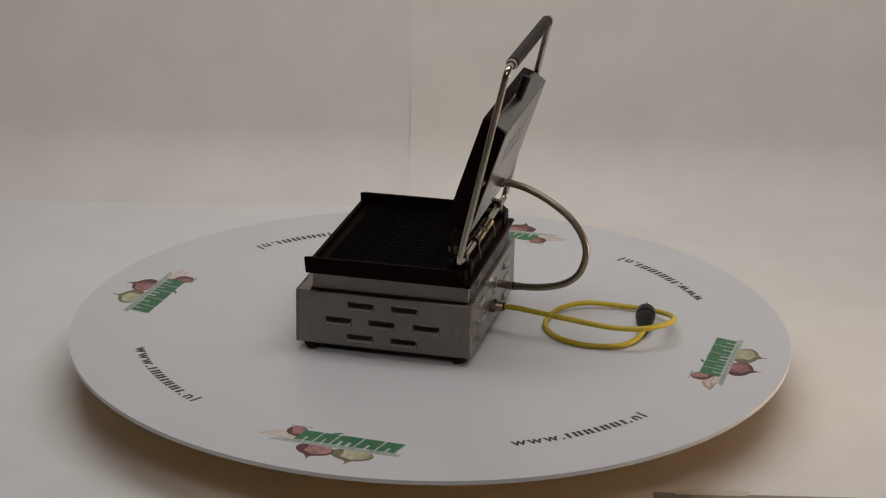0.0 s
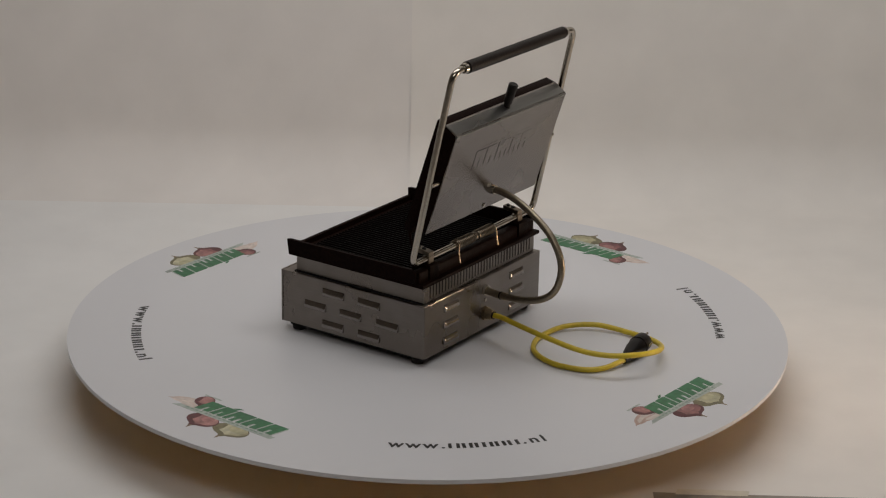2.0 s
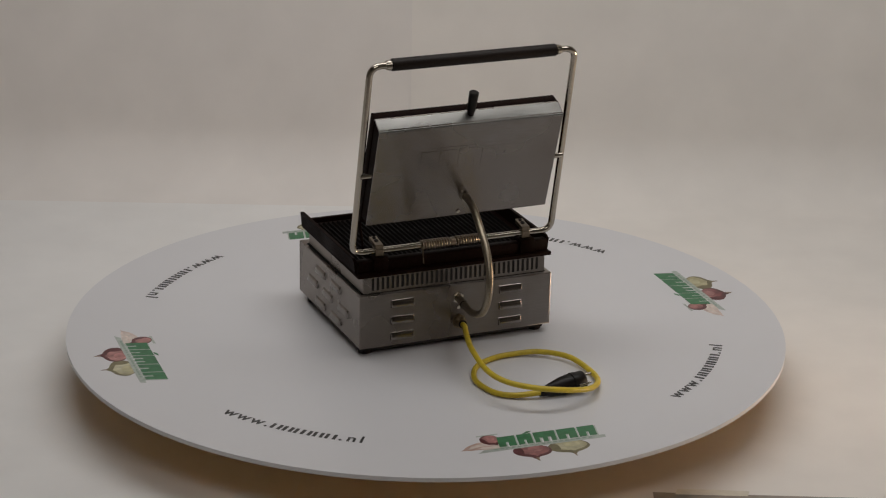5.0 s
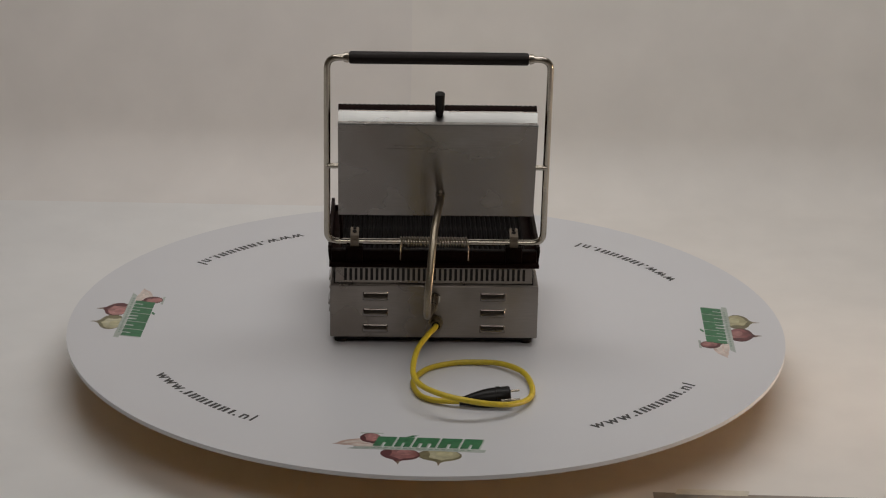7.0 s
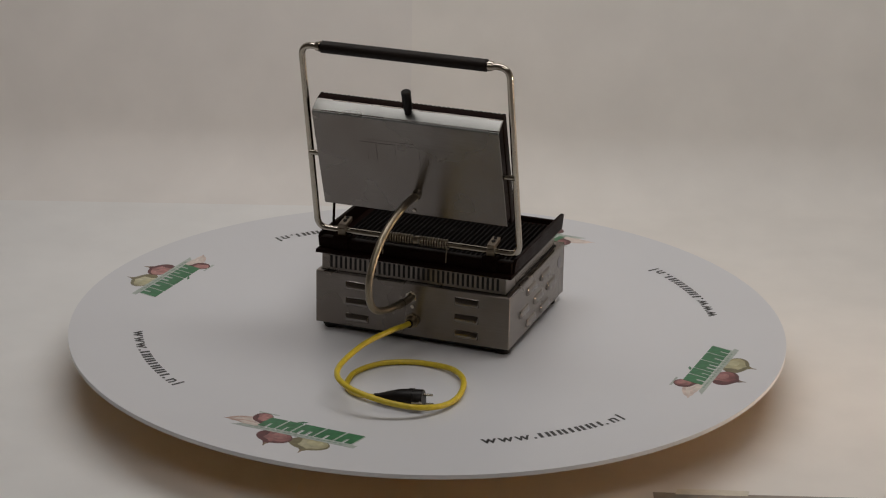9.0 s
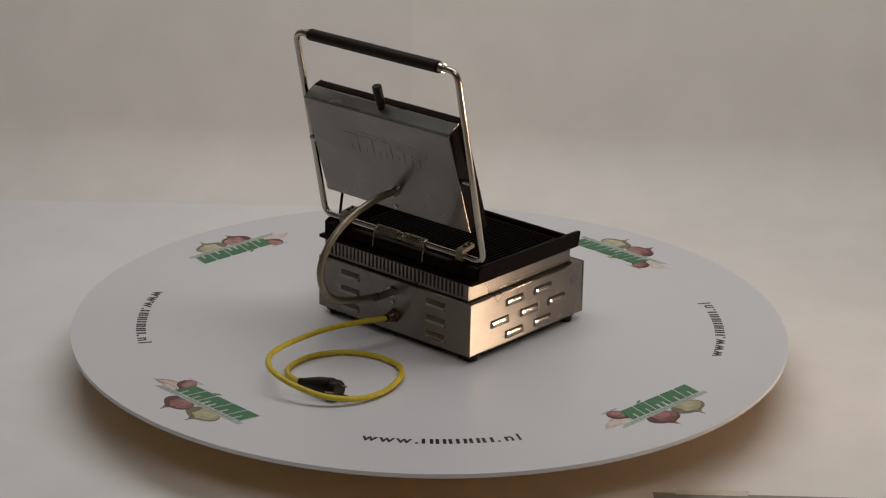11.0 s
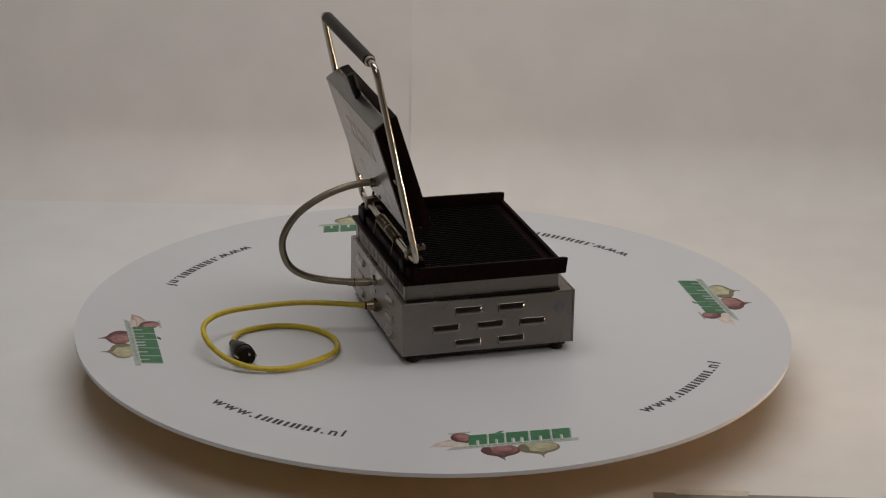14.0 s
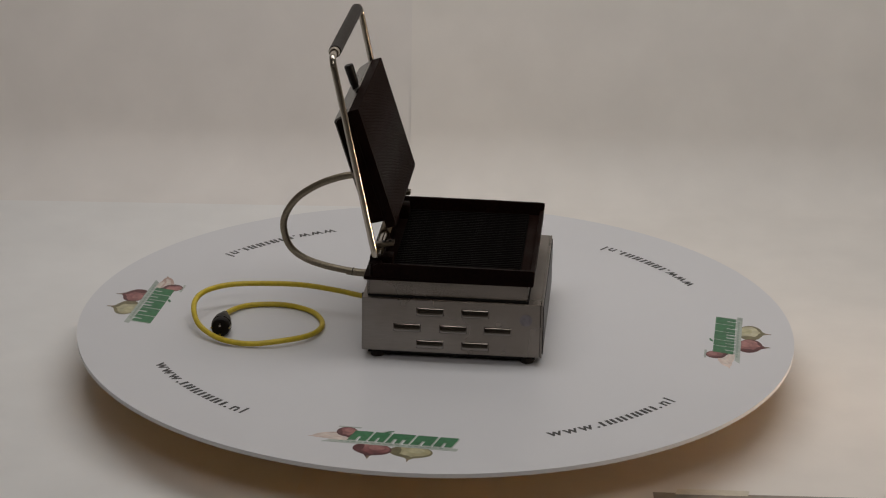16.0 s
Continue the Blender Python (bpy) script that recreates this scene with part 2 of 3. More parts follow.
strip("bare_floor_strip", [(0.420, -0.640), (1.60, -0.664), (1.60, -0.577), (0.980, -0.566), (0.520, -0.556), (0.420, -0.553)], 0.0018, 0.0022, FLOORGREY,
      "grey-brown strip standing for darker floor past the paper edge")
strip("clear_tape", [(0.462, -0.561), (0.600, -0.564), (0.605, -0.543), (0.540, -0.539), (0.468, -0.538)], 0.0024, 0.0026, CLEARTAPE,
      "yellowed clear tape stuck across the paper edge")

# ---------------------------------------------------------------- turntable
table = placed("turntable", "round white laminated turntable disc with printed logos", "turntable", (0, 0, DECK))
CX, CY, RD = -0.0160, 0.0043, 0.752


def ring(n=160):
    return [(CX + RD * math.cos(2 * math.pi * k / n), CY + RD * math.sin(2 * math.pi * k / n)) for k in range(n)]


part("board", prism(ring(), -0.0085, 0.0, bevel=0.0012), BOARD, table, "white laminate board with a clean cut rim")
part("underside", prism([(CX + (x - CX) * 0.995, CY + (y - CY) * 0.995) for x, y in ring()], -0.0105, -0.0085), BOUNCEBOARD, table,
     "unseen orange underside added to warm the shade below")
part("drive_hub", cyl((0, 0, -DECK + 0.004), (0, 0, -0.0105), 0.050, 0.060, 32, 0.004), PLASTIC, table, "dark round drive under the board")

INK = 0.0004


def flat(outline, name, material, parent, turn, lift=0.0, label=""):
    """A printed shape on the disc, 0.4 mm proud. u runs along the rim and v out from the centre, both for a print at the south."""
    bm = prism(outline, 0.0, INK + lift)
    moved(bm, Matrix.Translation((CX, CY, 0.0)) @ Matrix.Rotation(radians(turn), 4, "Z"))
    return part(name, bm, material, parent, label)


def onion(cu, cv, w, h, tip, squash=0.9, n=28, lean=0.0):
    """A bulb's outline: round body and a drawn-out tip."""
    out = []
    for k in range(n):
        a = 2 * math.pi * k / n - math.pi / 2
        r = 1.0
        x, y = w / 2 * math.cos(a) * r, h / 2 * math.sin(a) * r
        if abs(a + math.pi / 2) < 0.25 or abs(a - 3 * math.pi / 2) < 0.25:
            y -= tip * (1 - abs(math.remainder(a + math.pi / 2, 2 * math.pi)) / 0.25)
        c, s = math.cos(lean), math.sin(lean)
        out.append((cu + c * x - s * y, cv + s * x + c * y))
    return out


def arches(x, y, w, h, notches, slant):
    """A block with narrow notches cut into its foot, its top shifted by slant."""
    gap = 0.16 * w
    leg = (w - gap * notches) / (notches + 1)
    at = lambda u, v: (x + u + slant * v, y + h * v)
    out = []
    for i in range(notches + 1):
        u = i * (leg + gap)
        out += [at(u, 0.0), at(u + leg, 0.0)]
        if i < notches:
            out += [at(u + leg, 0.42), at(u + leg + gap, 0.42)]
    return out + [at(w, 1.0), at(0.0, 1.0)]


def bulb(name, cu, cv, w, h, tip, lean, skins, base, turn, lift):
    """A printed bulb in three tones: rim, flesh and sheen, with a root tuft."""
    c, s = math.cos(lean), math.sin(lean)
    off = lambda u, v: (cu + c * u - s * v, cv + s * u + c * v)
    rim = flat(onion(cu, cv, w, h, tip, lean=lean), name, skins[0], base, turn, lift)
    flat(onion(*off(0.05 * w, 0.06 * h), 0.80 * w, 0.78 * h, tip * 0.5, lean=lean), "flesh", skins[1], base, turn, lift + 0.00003)
    flat(onion(*off(0.10 * w, 0.14 * h), 0.40 * w, 0.44 * h, 0.0, lean=lean), "sheen", skins[2], base, turn, lift + 0.00006)
    flat(onion(*off(-0.30 * w, 0.02 * h), 0.16 * w, 0.60 * h, 0.0, lean=lean), "flank", skins[0], base, turn, lift + 0.00008)
    return rim


def logo(turn):
    """A printed sign: five slanted green blocks over a pale bar, with onions round it."""
    base = flat([(-0.118, -0.6425), (0.136, -0.6425), (0.139, -0.6310), (-0.104, -0.6320)], "logo", PALEGREEN, table, turn, 0.0,
                "printed green logo with onions and garlic")
    red = (DEEPRED, REDSKIN, REDLIGHT)
    yellow = (OLIVESKIN, YELLOWSKIN, YELLOWLIGHT)
    pale = (GARLIC, GARLICLIGHT, GARLICLIGHT)
    bulb("garlic", -0.106, -0.6120, 0.026, 0.066, 0.010, -math.pi / 2 + 0.28, pale, base, turn, -0.00030)
    bulb("garlic", -0.090, -0.6235, 0.016, 0.062, 0.008, -math.pi / 2 - 0.05, pale, base, turn, -0.00020)
    bulb("yellow_onion", 0.054, -0.6600, 0.082, 0.052, 0.010, 0.0, yellow, base, turn, -0.00026)
    bulb("red_onion", -0.019, -0.6600, 0.074, 0.052, 0.012, -0.12, red, base, turn, -0.00015)
    bulb("shallot", -0.078, -0.5930, 0.040, 0.042, 0.006, 0.25, red, base, turn, -0.00010)
    flat([(-0.098, -0.5740), (-0.056, -0.5740), (-0.054, -0.5690), (-0.098, -0.5690)], "pale_bar", PALEGREEN, base, turn, -0.00025)
    for u, v in ((-0.021, -0.690), (0.053, -0.690)):
        flat([(u - 0.003, v), (u + 0.003, v), (u + 0.0008, v - 0.014), (u - 0.0008, v - 0.014)], "stem", STALK, base, turn, 0.00002)
    x, lo, high = -0.072, -0.6285, 0.0425
    for w, notches in ((0.038, 1), (0.032, 1), (0.046, 2), (0.041, 1), (0.038, 1)):
        flat(arches(x + 0.0022, lo - 0.0030, w - 0.003, high, notches, 0.009), "pale_shadow", PALEGREEN, base, turn, 0.0001)
        flat(arches(x, lo, w - 0.003, high, notches, 0.009), "green_block", GREEN, base, turn, 0.0002)
        x += w + 0.0012
    flat([(-0.010, -0.584), (0.000, -0.584), (0.010, -0.577), (0.000, -0.577)], "green_block", GREEN, base, turn, 0.0002)
    for k in range(17):
        u = -0.086 + 0.0118 * k
        flat([(u, -0.6375), (u + 0.0078, -0.6375), (u + 0.0080, -0.6335), (u + 0.0002, -0.6335)], "fine_bar", MIDGREEN, base, turn, 0.00005)


for k in range(4):
    logo(90 * k - 3.45)


def glyph(ch, size):
    c = bpy.data.curves.new("glyph", "FONT")
    c.body, c.size, c.extrude, c.offset = ch, size, 0.0002, 0.0007
    c.align_x = "CENTER"
    ob = new("glyph", c)
    me = bpy.data.meshes.new_from_object(ob.evaluated_get(bpy.context.evaluated_depsgraph_get()))
    bpy.data.objects.remove(ob)
    bpy.data.curves.remove(c)
    return me


# printed web address on an arc: prefix and suffix lettered, the trade name as bars of its size
WIDTH = {"w": 0.80, ".": 0.36, "h": 0.64, "e": 0.60, "m": 0.95, "a": 0.60, "n": 0.64, "l": 0.32}
MESHES = {ch: glyph(ch, 0.039) for ch in "w.nl"}


def address(end, r, span=28.7):
    word = [("w", 1), ("w", 1), ("w", 1), (".", 1), ("h", 0), ("e", 0), ("m", 0), ("a", 0), ("n", 0), (".", 1), ("n", 1), ("l", 1)]
    total = sum(WIDTH[c] for c, _ in word)
    a = end - span
    base = None
    for c, lettered in word:
        step = WIDTH[c] / total * span
        mid = a + step / 2
        m = Matrix.Translation((CX, CY, 0)) @ Matrix.Rotation(radians(mid + 90), 4, "Z") @ Matrix.Translation((0, -r, 0.0003))
        if lettered:
            me = MESHES[c]
            ob = new("printed_address" if base is None else "letter", me)
            ob.matrix_local = m
            me.materials.clear()
            me.materials.append(BLACKINK)
        else:
            w, h, t = WIDTH[c] * 0.0415, 0.0205, 0.0066
            x0, x1 = -w / 2 + 0.0024, w / 2 - 0.0024
            n = 3 if c == "m" else 2
            bm = None
            for i in range(n):
                x = x0 + (x1 - t - x0) * i / (n - 1)
                bm = box(x, x + t, 0, h, -0.0002, 0.0002, bm=bm)
            ob = part("bar", moved(bm, m), BLACKINK, None)
        if base is None:
            base, first = ob, m
            ob.parent = table
            tagged(ob, "black printed web address on the disc")
        else:
            ob.parent = base
            ob.matrix_parent_inverse = first.inverted()
        a += step


for end, r, span in ((-31.4, 0.6215, 28.7), (-123.25, 0.6170, 28.7), (145.95, 0.6205, 28.7), (54.4, 0.6215, 29.2)):
    address(end, r, span)

# ---------------------------------------------------------------- contact grill
grill = placed("contact_grill", "open stainless steel contact grill with black ribbed plates", "contact grill", (0, 0, DECK))
GX = -0.0040                    # middle of the grill
HW, YB, YF = 0.2128, -0.1270, 0.2380
ZB, ZT = 0.0180, 0.1320


def gbox(x0, x1, y0, y1, z0, z1, bevel=0.0, bm=None):
    return box(GX + x0, GX + x1, y0, y1, z0, z1, bevel, bm)


# base: a folded steel box
body = part("base", gbox(-HW, HW, YB, YF - 0.004, ZB, ZT, 0.0022), STEEL, grill, "brushed stainless steel base with pressed louvres", True)
# block and bottom plate are coloured dark in place of shade
part("base_shade_block", gbox(-HW + 0.012, HW - 0.012, YB + 0.012, YF - 0.014, 0.0094, ZB + 0.001), DARK, grill, "near-black block in place of the shade under the base")
part("bottom_tray", gbox(-HW + 0.024, HW - 0.024, YB + 0.024, YF - 0.026, 0.0072, 0.0096, 0.0006), PAN, grill, "thin bottom plate coloured dark for the shade under the base")
part("front_panel", gbox(-HW, HW, YF - 0.0038, YF, ZB, ZT, 0.0008), STEEL, grill, "steel front panel")
part("control_strip", gbox(-HW + 0.006, HW - 0.006, YF, YF + 0.002, 0.024, 0.126, 0.0008), PLASTIC, grill, "black control strip")
for sx in (-1, 1):
    for y in (YB + 0.030, YF - 0.030):
        x = GX + sx * (HW - 0.022)
        part("foot", cyl((x, y, 0.0), (x, y, 0.0130), 0.0135, 0.0150, 20, 0.001), RUBBER, grill, "black rubber foot", True)


def louvre(at, out, along, length=0.056, high=0.0165, proud=0.0058):
    """A pressed louvre: flush at its upper edge, proud at the lower, closed at both ends by a rounded cheek."""
    at, out, along, up = Vector(at), Vector(out), Vector(along), Vector((0, 0, 1))
    bm = bmesh.new()
    cols = []
    ends = (0.0, 0.008, 0.025, 0.05, 0.085, 0.13)
    for u in [-1 + e for e in ends] + [-0.5, 0.0, 0.5] + [1 - e for e in ends[::-1]]:
        f = min(1.0, (1 - abs(u)) / 0.13)
        f = math.sqrt(max(0.0, 1 - (1 - f) ** 2))
        col = []
        for v, d in ((0.5, 0.0), (0.46, 0.16), (0.38, 0.32), (0.26, 0.44), (-0.30, 1.0), (-0.42, 0.94), (-0.5, 0.55), (-0.5, 0.0)):
            col.append(bm.verts.new(at + along * (u * length / 2) + up * (v * high) + out * (d * proud * f - 0.0002)))
        cols.append(col)
    for a, b in zip(cols, cols[1:]):
        for k in range(7):
            bm.faces.new((a[k], b[k], b[k + 1], a[k + 1]))
    part("louvre", bm, PRESSED, body, smooth=True, sharp=60)


for y, z in ((0.0110, 0.1070), (0.1020, 0.1070), (-0.0350, 0.0715), (0.0580, 0.0715), (0.1480, 0.0715), (0.0115, 0.0370), (0.1030, 0.0370)):
    louvre((GX + HW, y, z), (1, 0, 0), (0, 1, 0))
    louvre((GX - HW, y, z), (-1, 0, 0), (0, 1, 0))
for x in (-0.1240, 0.1160):
    for z in (0.1090, 0.0735, 0.0388):
        louvre((x, YB, z), (0, -1, 0), (1, 0, 0), 0.052)
part("round_mark", cyl((GX + HW - 0.0004, 0.2046, 0.098), (GX + HW + 0.0004, 0.2046, 0.098), 0.0125, n=28), BLUEMARK, grill, "faint round blue stamp")

# upper housing with a slotted back
UX, UB, UF, UZ0, UZ1 = 0.2010, -0.1180, 0.2060, 0.1320, 0.1690
ux = GX - 0.0012
housing = part("housing", box(ux - UX, ux + UX, UB + 0.0035, UF, UZ0 + 0.002, UZ1, 0.0015), STEEL, grill, "steel housing under the lower plate", True)
# black pieces paint the shade round the housing and behind the slots
part("housing_shade", box(ux - UX - 0.003, ux + UX + 0.003, UB + 0.002, UF + 0.003, UZ0 - 0.0002, UZ0 + 0.0021), DARK, grill, "black strip in place of the shade round the housing")
part("vent_shade", box(ux - UX + 0.004, ux + UX - 0.004, UB + 0.0012, UB + 0.0036, UZ0 + 0.005, UZ1 - 0.004), DARK, grill, "black plate in place of the unlit vent inside")
vent = part("vent_rail", box(ux - UX, ux + UX, UB, UB + 0.0030, UZ0 + 0.002, 0.1395, 0.0006), STEEL, grill, "steel slotted vent")
part("vent_rail", box(ux - UX, ux + UX, UB, UB + 0.0030, 0.1655, UZ1, 0.0006), STEEL, grill)
X0, X1, N = -0.1855, 0.1785, 35
part("vent_rail", box(ux - UX, X0 - 0.0027, UB, UB + 0.0030, 0.1395, 0.1655), STEEL, grill)
part("vent_rail", box(X1 + 0.0027, ux + UX, UB, UB + 0.0030, 0.1395, 0.1655), STEEL, grill)
pitch = (X1 - X0) / (N - 1)
slat_mesh = None
for k in range(N - 1):
    x = X0 + pitch * (k + 0.5)
    if slat_mesh is None:
        ob = part("slat", box(-(pitch - 0.0056) / 2, (pitch - 0.0056) / 2, 0, 0.003, 0.1395, 0.1655), STEEL, vent)
        slat_mesh = ob.data
    else:
        ob = new("slat", slat_mesh)
        ob.parent = vent
    ob.location = (x, UB, 0)

# lower cooking plate: a casting with lips, a sloped front and ribs
PX = 0.2140
px_ = GX - 0.0012
plate = part("lower_plate", box(px_ - PX, px_ + PX, -0.1240, 0.2170, 0.1690, 0.1770, 0.002), IRON, grill, "black cast iron lower plate with raised lips", True)
for s in (-1, 1):                                           # side lips, cut slanting at the front
    xo, xi = px_ + s * PX, px_ + s * (PX - 0.0065)
    xt = px_ + s * (PX + 0.0025)
    outline = [(-0.1050, 0.1765), (0.2170, 0.1700), (0.2195, 0.2030), (0.2120, 0.2040), (0.1000, 0.2050), (-0.0950, 0.2060), (-0.1050, 0.2000)]
    b2 = bmesh.new()
    A = [b2.verts.new((xi if z < 0.19 else xi + s * 0.002, y, z)) for y, z in outline]
    B = [b2.verts.new((xo if z < 0.19 else xt, y, z)) for y, z in outline]
    b2.faces.new(A)
    b2.faces.new(B[::-1])
    for k in range(len(A)):
        b2.faces.new((A[k], B[k], B[(k + 1) % len(A)], A[(k + 1) % len(A)]))
    bmesh.ops.bevel(b2, geom=b2.edges[:], offset=0.0012, segments=1, affect="EDGES")
    part("side_lip", b2, IRON, plate)
part("front_lip", box(px_ - PX + 0.004, px_ + PX - 0.004, 0.2090, 0.2175, 0.1700, 0.1880, 0.0015), IRON, plate)
part("back_wall", box(px_ - PX + 0.004, px_ + PX - 0.004, -0.1120, -0.0900, 0.1720, 0.2010, 0.004), IRON, plate, smooth=True)
part("ribbed_field", box(px_ - 0.1900, px_ + 0.1900, -0.0700, 0.1880, 0.1765, 0.1815, 0.001), WORN, plate, "worn black ribbed cooking field")
rib_mesh = None
for k in range(36):
    x = px_ - 0.1850 + 0.3700 * k / 35
    if rib_mesh is None:
        b2 = bmesh.new()
        vs = [b2.verts.new((dx, y, z)) for y in (-0.0690, 0.1870) for dx, z in ((-0.0036, 0.1812), (-0.0012, 0.1856), (0.0012, 0.1856), (0.0036, 0.1812))]
        for a, b, c, d in ((0, 1, 5, 4), (1, 2, 6, 5), (2, 3, 7, 6)):
            b2.faces.new([vs[q] for q in (a, b, c, d)])
        b2.faces.new(vs[:4])
        b2.faces.new(vs[7:3:-1])
        ob = part("rib", b2, WORN, plate)
        rib_mesh = ob.data
    else:
        ob = new("rib", rib_mesh)
        ob.parent = plate
    ob.location.x = x

# hinge: posts, clips, rod with springs
ROD = Vector((GX, -0.0985, 0.2165))
for x in (-0.1675, 0.1570):
    part("hinge_post", box(x - 0.017, x + 0.017, -0.1160, -0.0700, 0.1760, 0.2080, 0.003), IRON, grill, "black hinge post", True)
    strap = box(x - 0.0085, x + 0.0085, -0.1060, -0.0680, 0.2225, 0.2315, 0.0012)
    for v in strap.verts:                                   # the strap rises towards the lid
        v.co.z += 0.22 * max(0.0, v.co.y + 0.095)
    clip = part("hinge_clip", strap, CLIPSTEEL, grill, "browned steel hinge clip")
    part("clip_side", box(x - 0.0085, x + 0.0085, -0.1070, -0.0900, 0.2075, 0.2226, 0.0010), CLIPSTEEL, clip)
    for y, r in ((-0.0880, 0.0046), (-0.0755, 0.0038)):
        z = 0.2310 + 0.22 * (y + 0.095)
        part("clip_screw", cyl((x, y, z), (x, y - 0.0011, z + 0.0034), r, n=12, bevel=0.0006), PLASTIC, clip, "dark screw head", True)
for x0, x1, leg in ((-0.0740, -0.0120, -0.0740), (0.0020, 0.0640, 0.0640)):
    turns = 11
    coil = [Vector((x0 + (x1 - x0) * k / (turns * 12), ROD.y + 0.0098 * math.cos(2 * math.pi * k / 12), ROD.z + 0.0098 * math.sin(2 * math.pi * k / 12))) for k in range(turns * 12 + 1)]
    sp = part("spring", sweep(coil, 0.0017, 6), SPRING, grill, "steel torsion spring on the rod", True)
    part("spring_leg", sweep([Vector((leg, ROD.y - 0.0098, ROD.z)), Vector((leg, ROD.y - 0.011, ROD.z - 0.012)), Vector((leg, ROD.y - 0.015, ROD.z - 0.034))], 0.0014, 6), SPRING, sp, smooth=True)
part("spring_stop", cyl((-0.0100, ROD.y, ROD.z), (0.0000, ROD.y, ROD.z), 0.0095, n=16, bevel=0.001), SPRING, grill, "steel collar between springs", True)

# handle: one bent tube with a rubber grip
HT, HB = Vector((0, -0.1880, 0.6275)), ROD
TX = 0.2185
pts = [(GX - 0.02, HB.y, HB.z), (GX - TX - 0.001, HB.y, HB.z), (GX - TX + 0.001, HT.y, HT.z), (GX, HT.y, HT.z), (GX + TX - 0.001, HT.y, HT.z), (GX + TX + 0.002, HB.y, HB.z), (GX - 0.02, HB.y, HB.z)]
part("handle_tube", sweep(rounded(pts[:3] + pts[4:], 0.024, 8), 0.0067, 14), CHROME, grill, "bent chrome steel handle tube", True)
part("grip", cyl((GX - 0.1750, HT.y, HT.z), (GX + 0.1740, HT.y, HT.z), 0.0124, n=24, bevel=0.002), RUBBER, grill, "black rubber handle grip", True)
for x, w in ((GX - 0.1750, -0.0125), (GX + 0.1740, 0.0125)):
    part("grip_collar", cyl((x, HT.y, HT.z), (x + w, HT.y, HT.z), 0.0112, 0.0088, 20, 0.0022), CHROME, grill, "bright steel collar", True)

# lid: ribbed casting with a folded steel cover; s runs up the lid, n out of its back
LB = Vector((GX, -0.0590, 0.2810))
SU, NU = Vector((0, -0.309, 0.951)), Vector((0, -0.951, -0.309))
LM = Matrix.Translation(LB) @ Matrix(((1, 0, 0, 0), (0, NU.y, SU.y, 0), (0, NU.z, SU.z, 0), (0, 0, 0, 1)))


def lidbox(x0, x1, n0, n1, s0, s1, bevel=0.0, bm=None):
    b = moved(box(x0, x1, n0, n1, s0, s1, bevel), LM)
    return b if bm is None else merge(bm, b)


LX, LS = 0.1965, 0.2520
lid_body = lidbox(-LX, LX, 0.003, 0.0225, 0.0, LS, 0.002)
b2 = prism([(0.0225, 0.016), (0.0510, 0.018), (0.0510, LS - 0.014), (0.0225, LS - 0.006)], -LX + 0.002, LX - 0.002)
lid_body = merge(lid_body, moved(b2, LM @ Matrix(((0, 0, 1, 0), (1, 0, 0, 0), (0, 1, 0, 0), (0, 0, 0, 1)))))
upper = part("upper_plate", lid_body, IRON, grill, "black ribbed cast iron upper plate", True)
rib_mesh = None
for k in range(41):
    if rib_mesh is None:
        ob = part("rib", lidbox(-0.0034, 0.0034, 0.0014, 0.0040, 0.006, LS - 0.0004, 0.0009), IRON, upper)
        rib_mesh = ob.data
    else:
        ob = new("rib", rib_mesh)
        ob.parent = upper
    ob.location.x = -0.1930 + 0.3860 * k / 40
fold = [(0.0225, LS - 0.001), (0.0262, LS - 0.0015), (0.0515, LS - 0.0090), (0.0540, LS - 0.0115), (0.0550, LS - 0.0145), (0.0550, 0.0172), (0.0538, 0.0152), (0.0515, 0.0152),
        (0.0527, 0.0182), (0.0527, LS - 0.0145), (0.0515, LS - 0.0120), (0.0262, LS - 0.0040), (0.0225, LS - 0.0035)]
cover = part("lid_cover", moved(prism(fold, -LX, LX + 0.001), LM @ Matrix(((0, 0, 1, 0), (1, 0, 0, 0), (0, 1, 0, 0), (0, 0, 0, 1)))), COVER, grill,
             "brushed steel lid cover with a raised stamp", True, 30)
# sheet metal: the panels are flat, only the folded edges are rounded
for ob in (body, housing, cover):
    for p in ob.data.polygons:
        if p.area > 0.003:
            p.use_smooth = False
# raised stamp: a bar and notched blocks, as plain shapes
bend = [(0.0268, LS - 0.0013), (0.0512, LS - 0.0086), (0.0514, LS - 0.0096), (0.0268, LS - 0.0023)]
# an added strip, toned apart from the cover for the fold's highlight
part("fold_glint_strip", moved(prism(bend, -LX + 0.001, LX), LM @ Matrix(((0, 0, 1, 0), (1, 0, 0, 0), (0, 1, 0, 0), (0, 0, 0, 1)))), FOLD, cover, "added strip toned for the glint on the top fold")
part("cover_hem", cyl(LM @ Vector((-LX, 0.0532, LS - 0.0128)), LM @ Vector((LX + 0.001, 0.0532, LS - 0.0128)), 0.0026, n=12), FOLD, cover, smooth=True)
part("stamped_bar", lidbox(-0.084, 0.098, 0.0546, 0.0554, 0.1865, 0.1890, 0.0004), COVER, cover)
x = -0.1000
for w, notches in ((0.040, 1), (0.040, 1), (0.050, 2), (0.034, 1), (0.040, 1)):
    b2 = prism(arches(x, 0.1400, w - 0.005, 0.042, notches, 0.0), 0.0546, 0.0556, bevel=0.00055)
    part("stamped_block", moved(b2, LM @ Matrix(((1, 0, 0, 0), (0, 0, 1, 0), (0, 1, 0, 0), (0, 0, 0, 1)))), COVER, cover)
    x += w + 0.0005
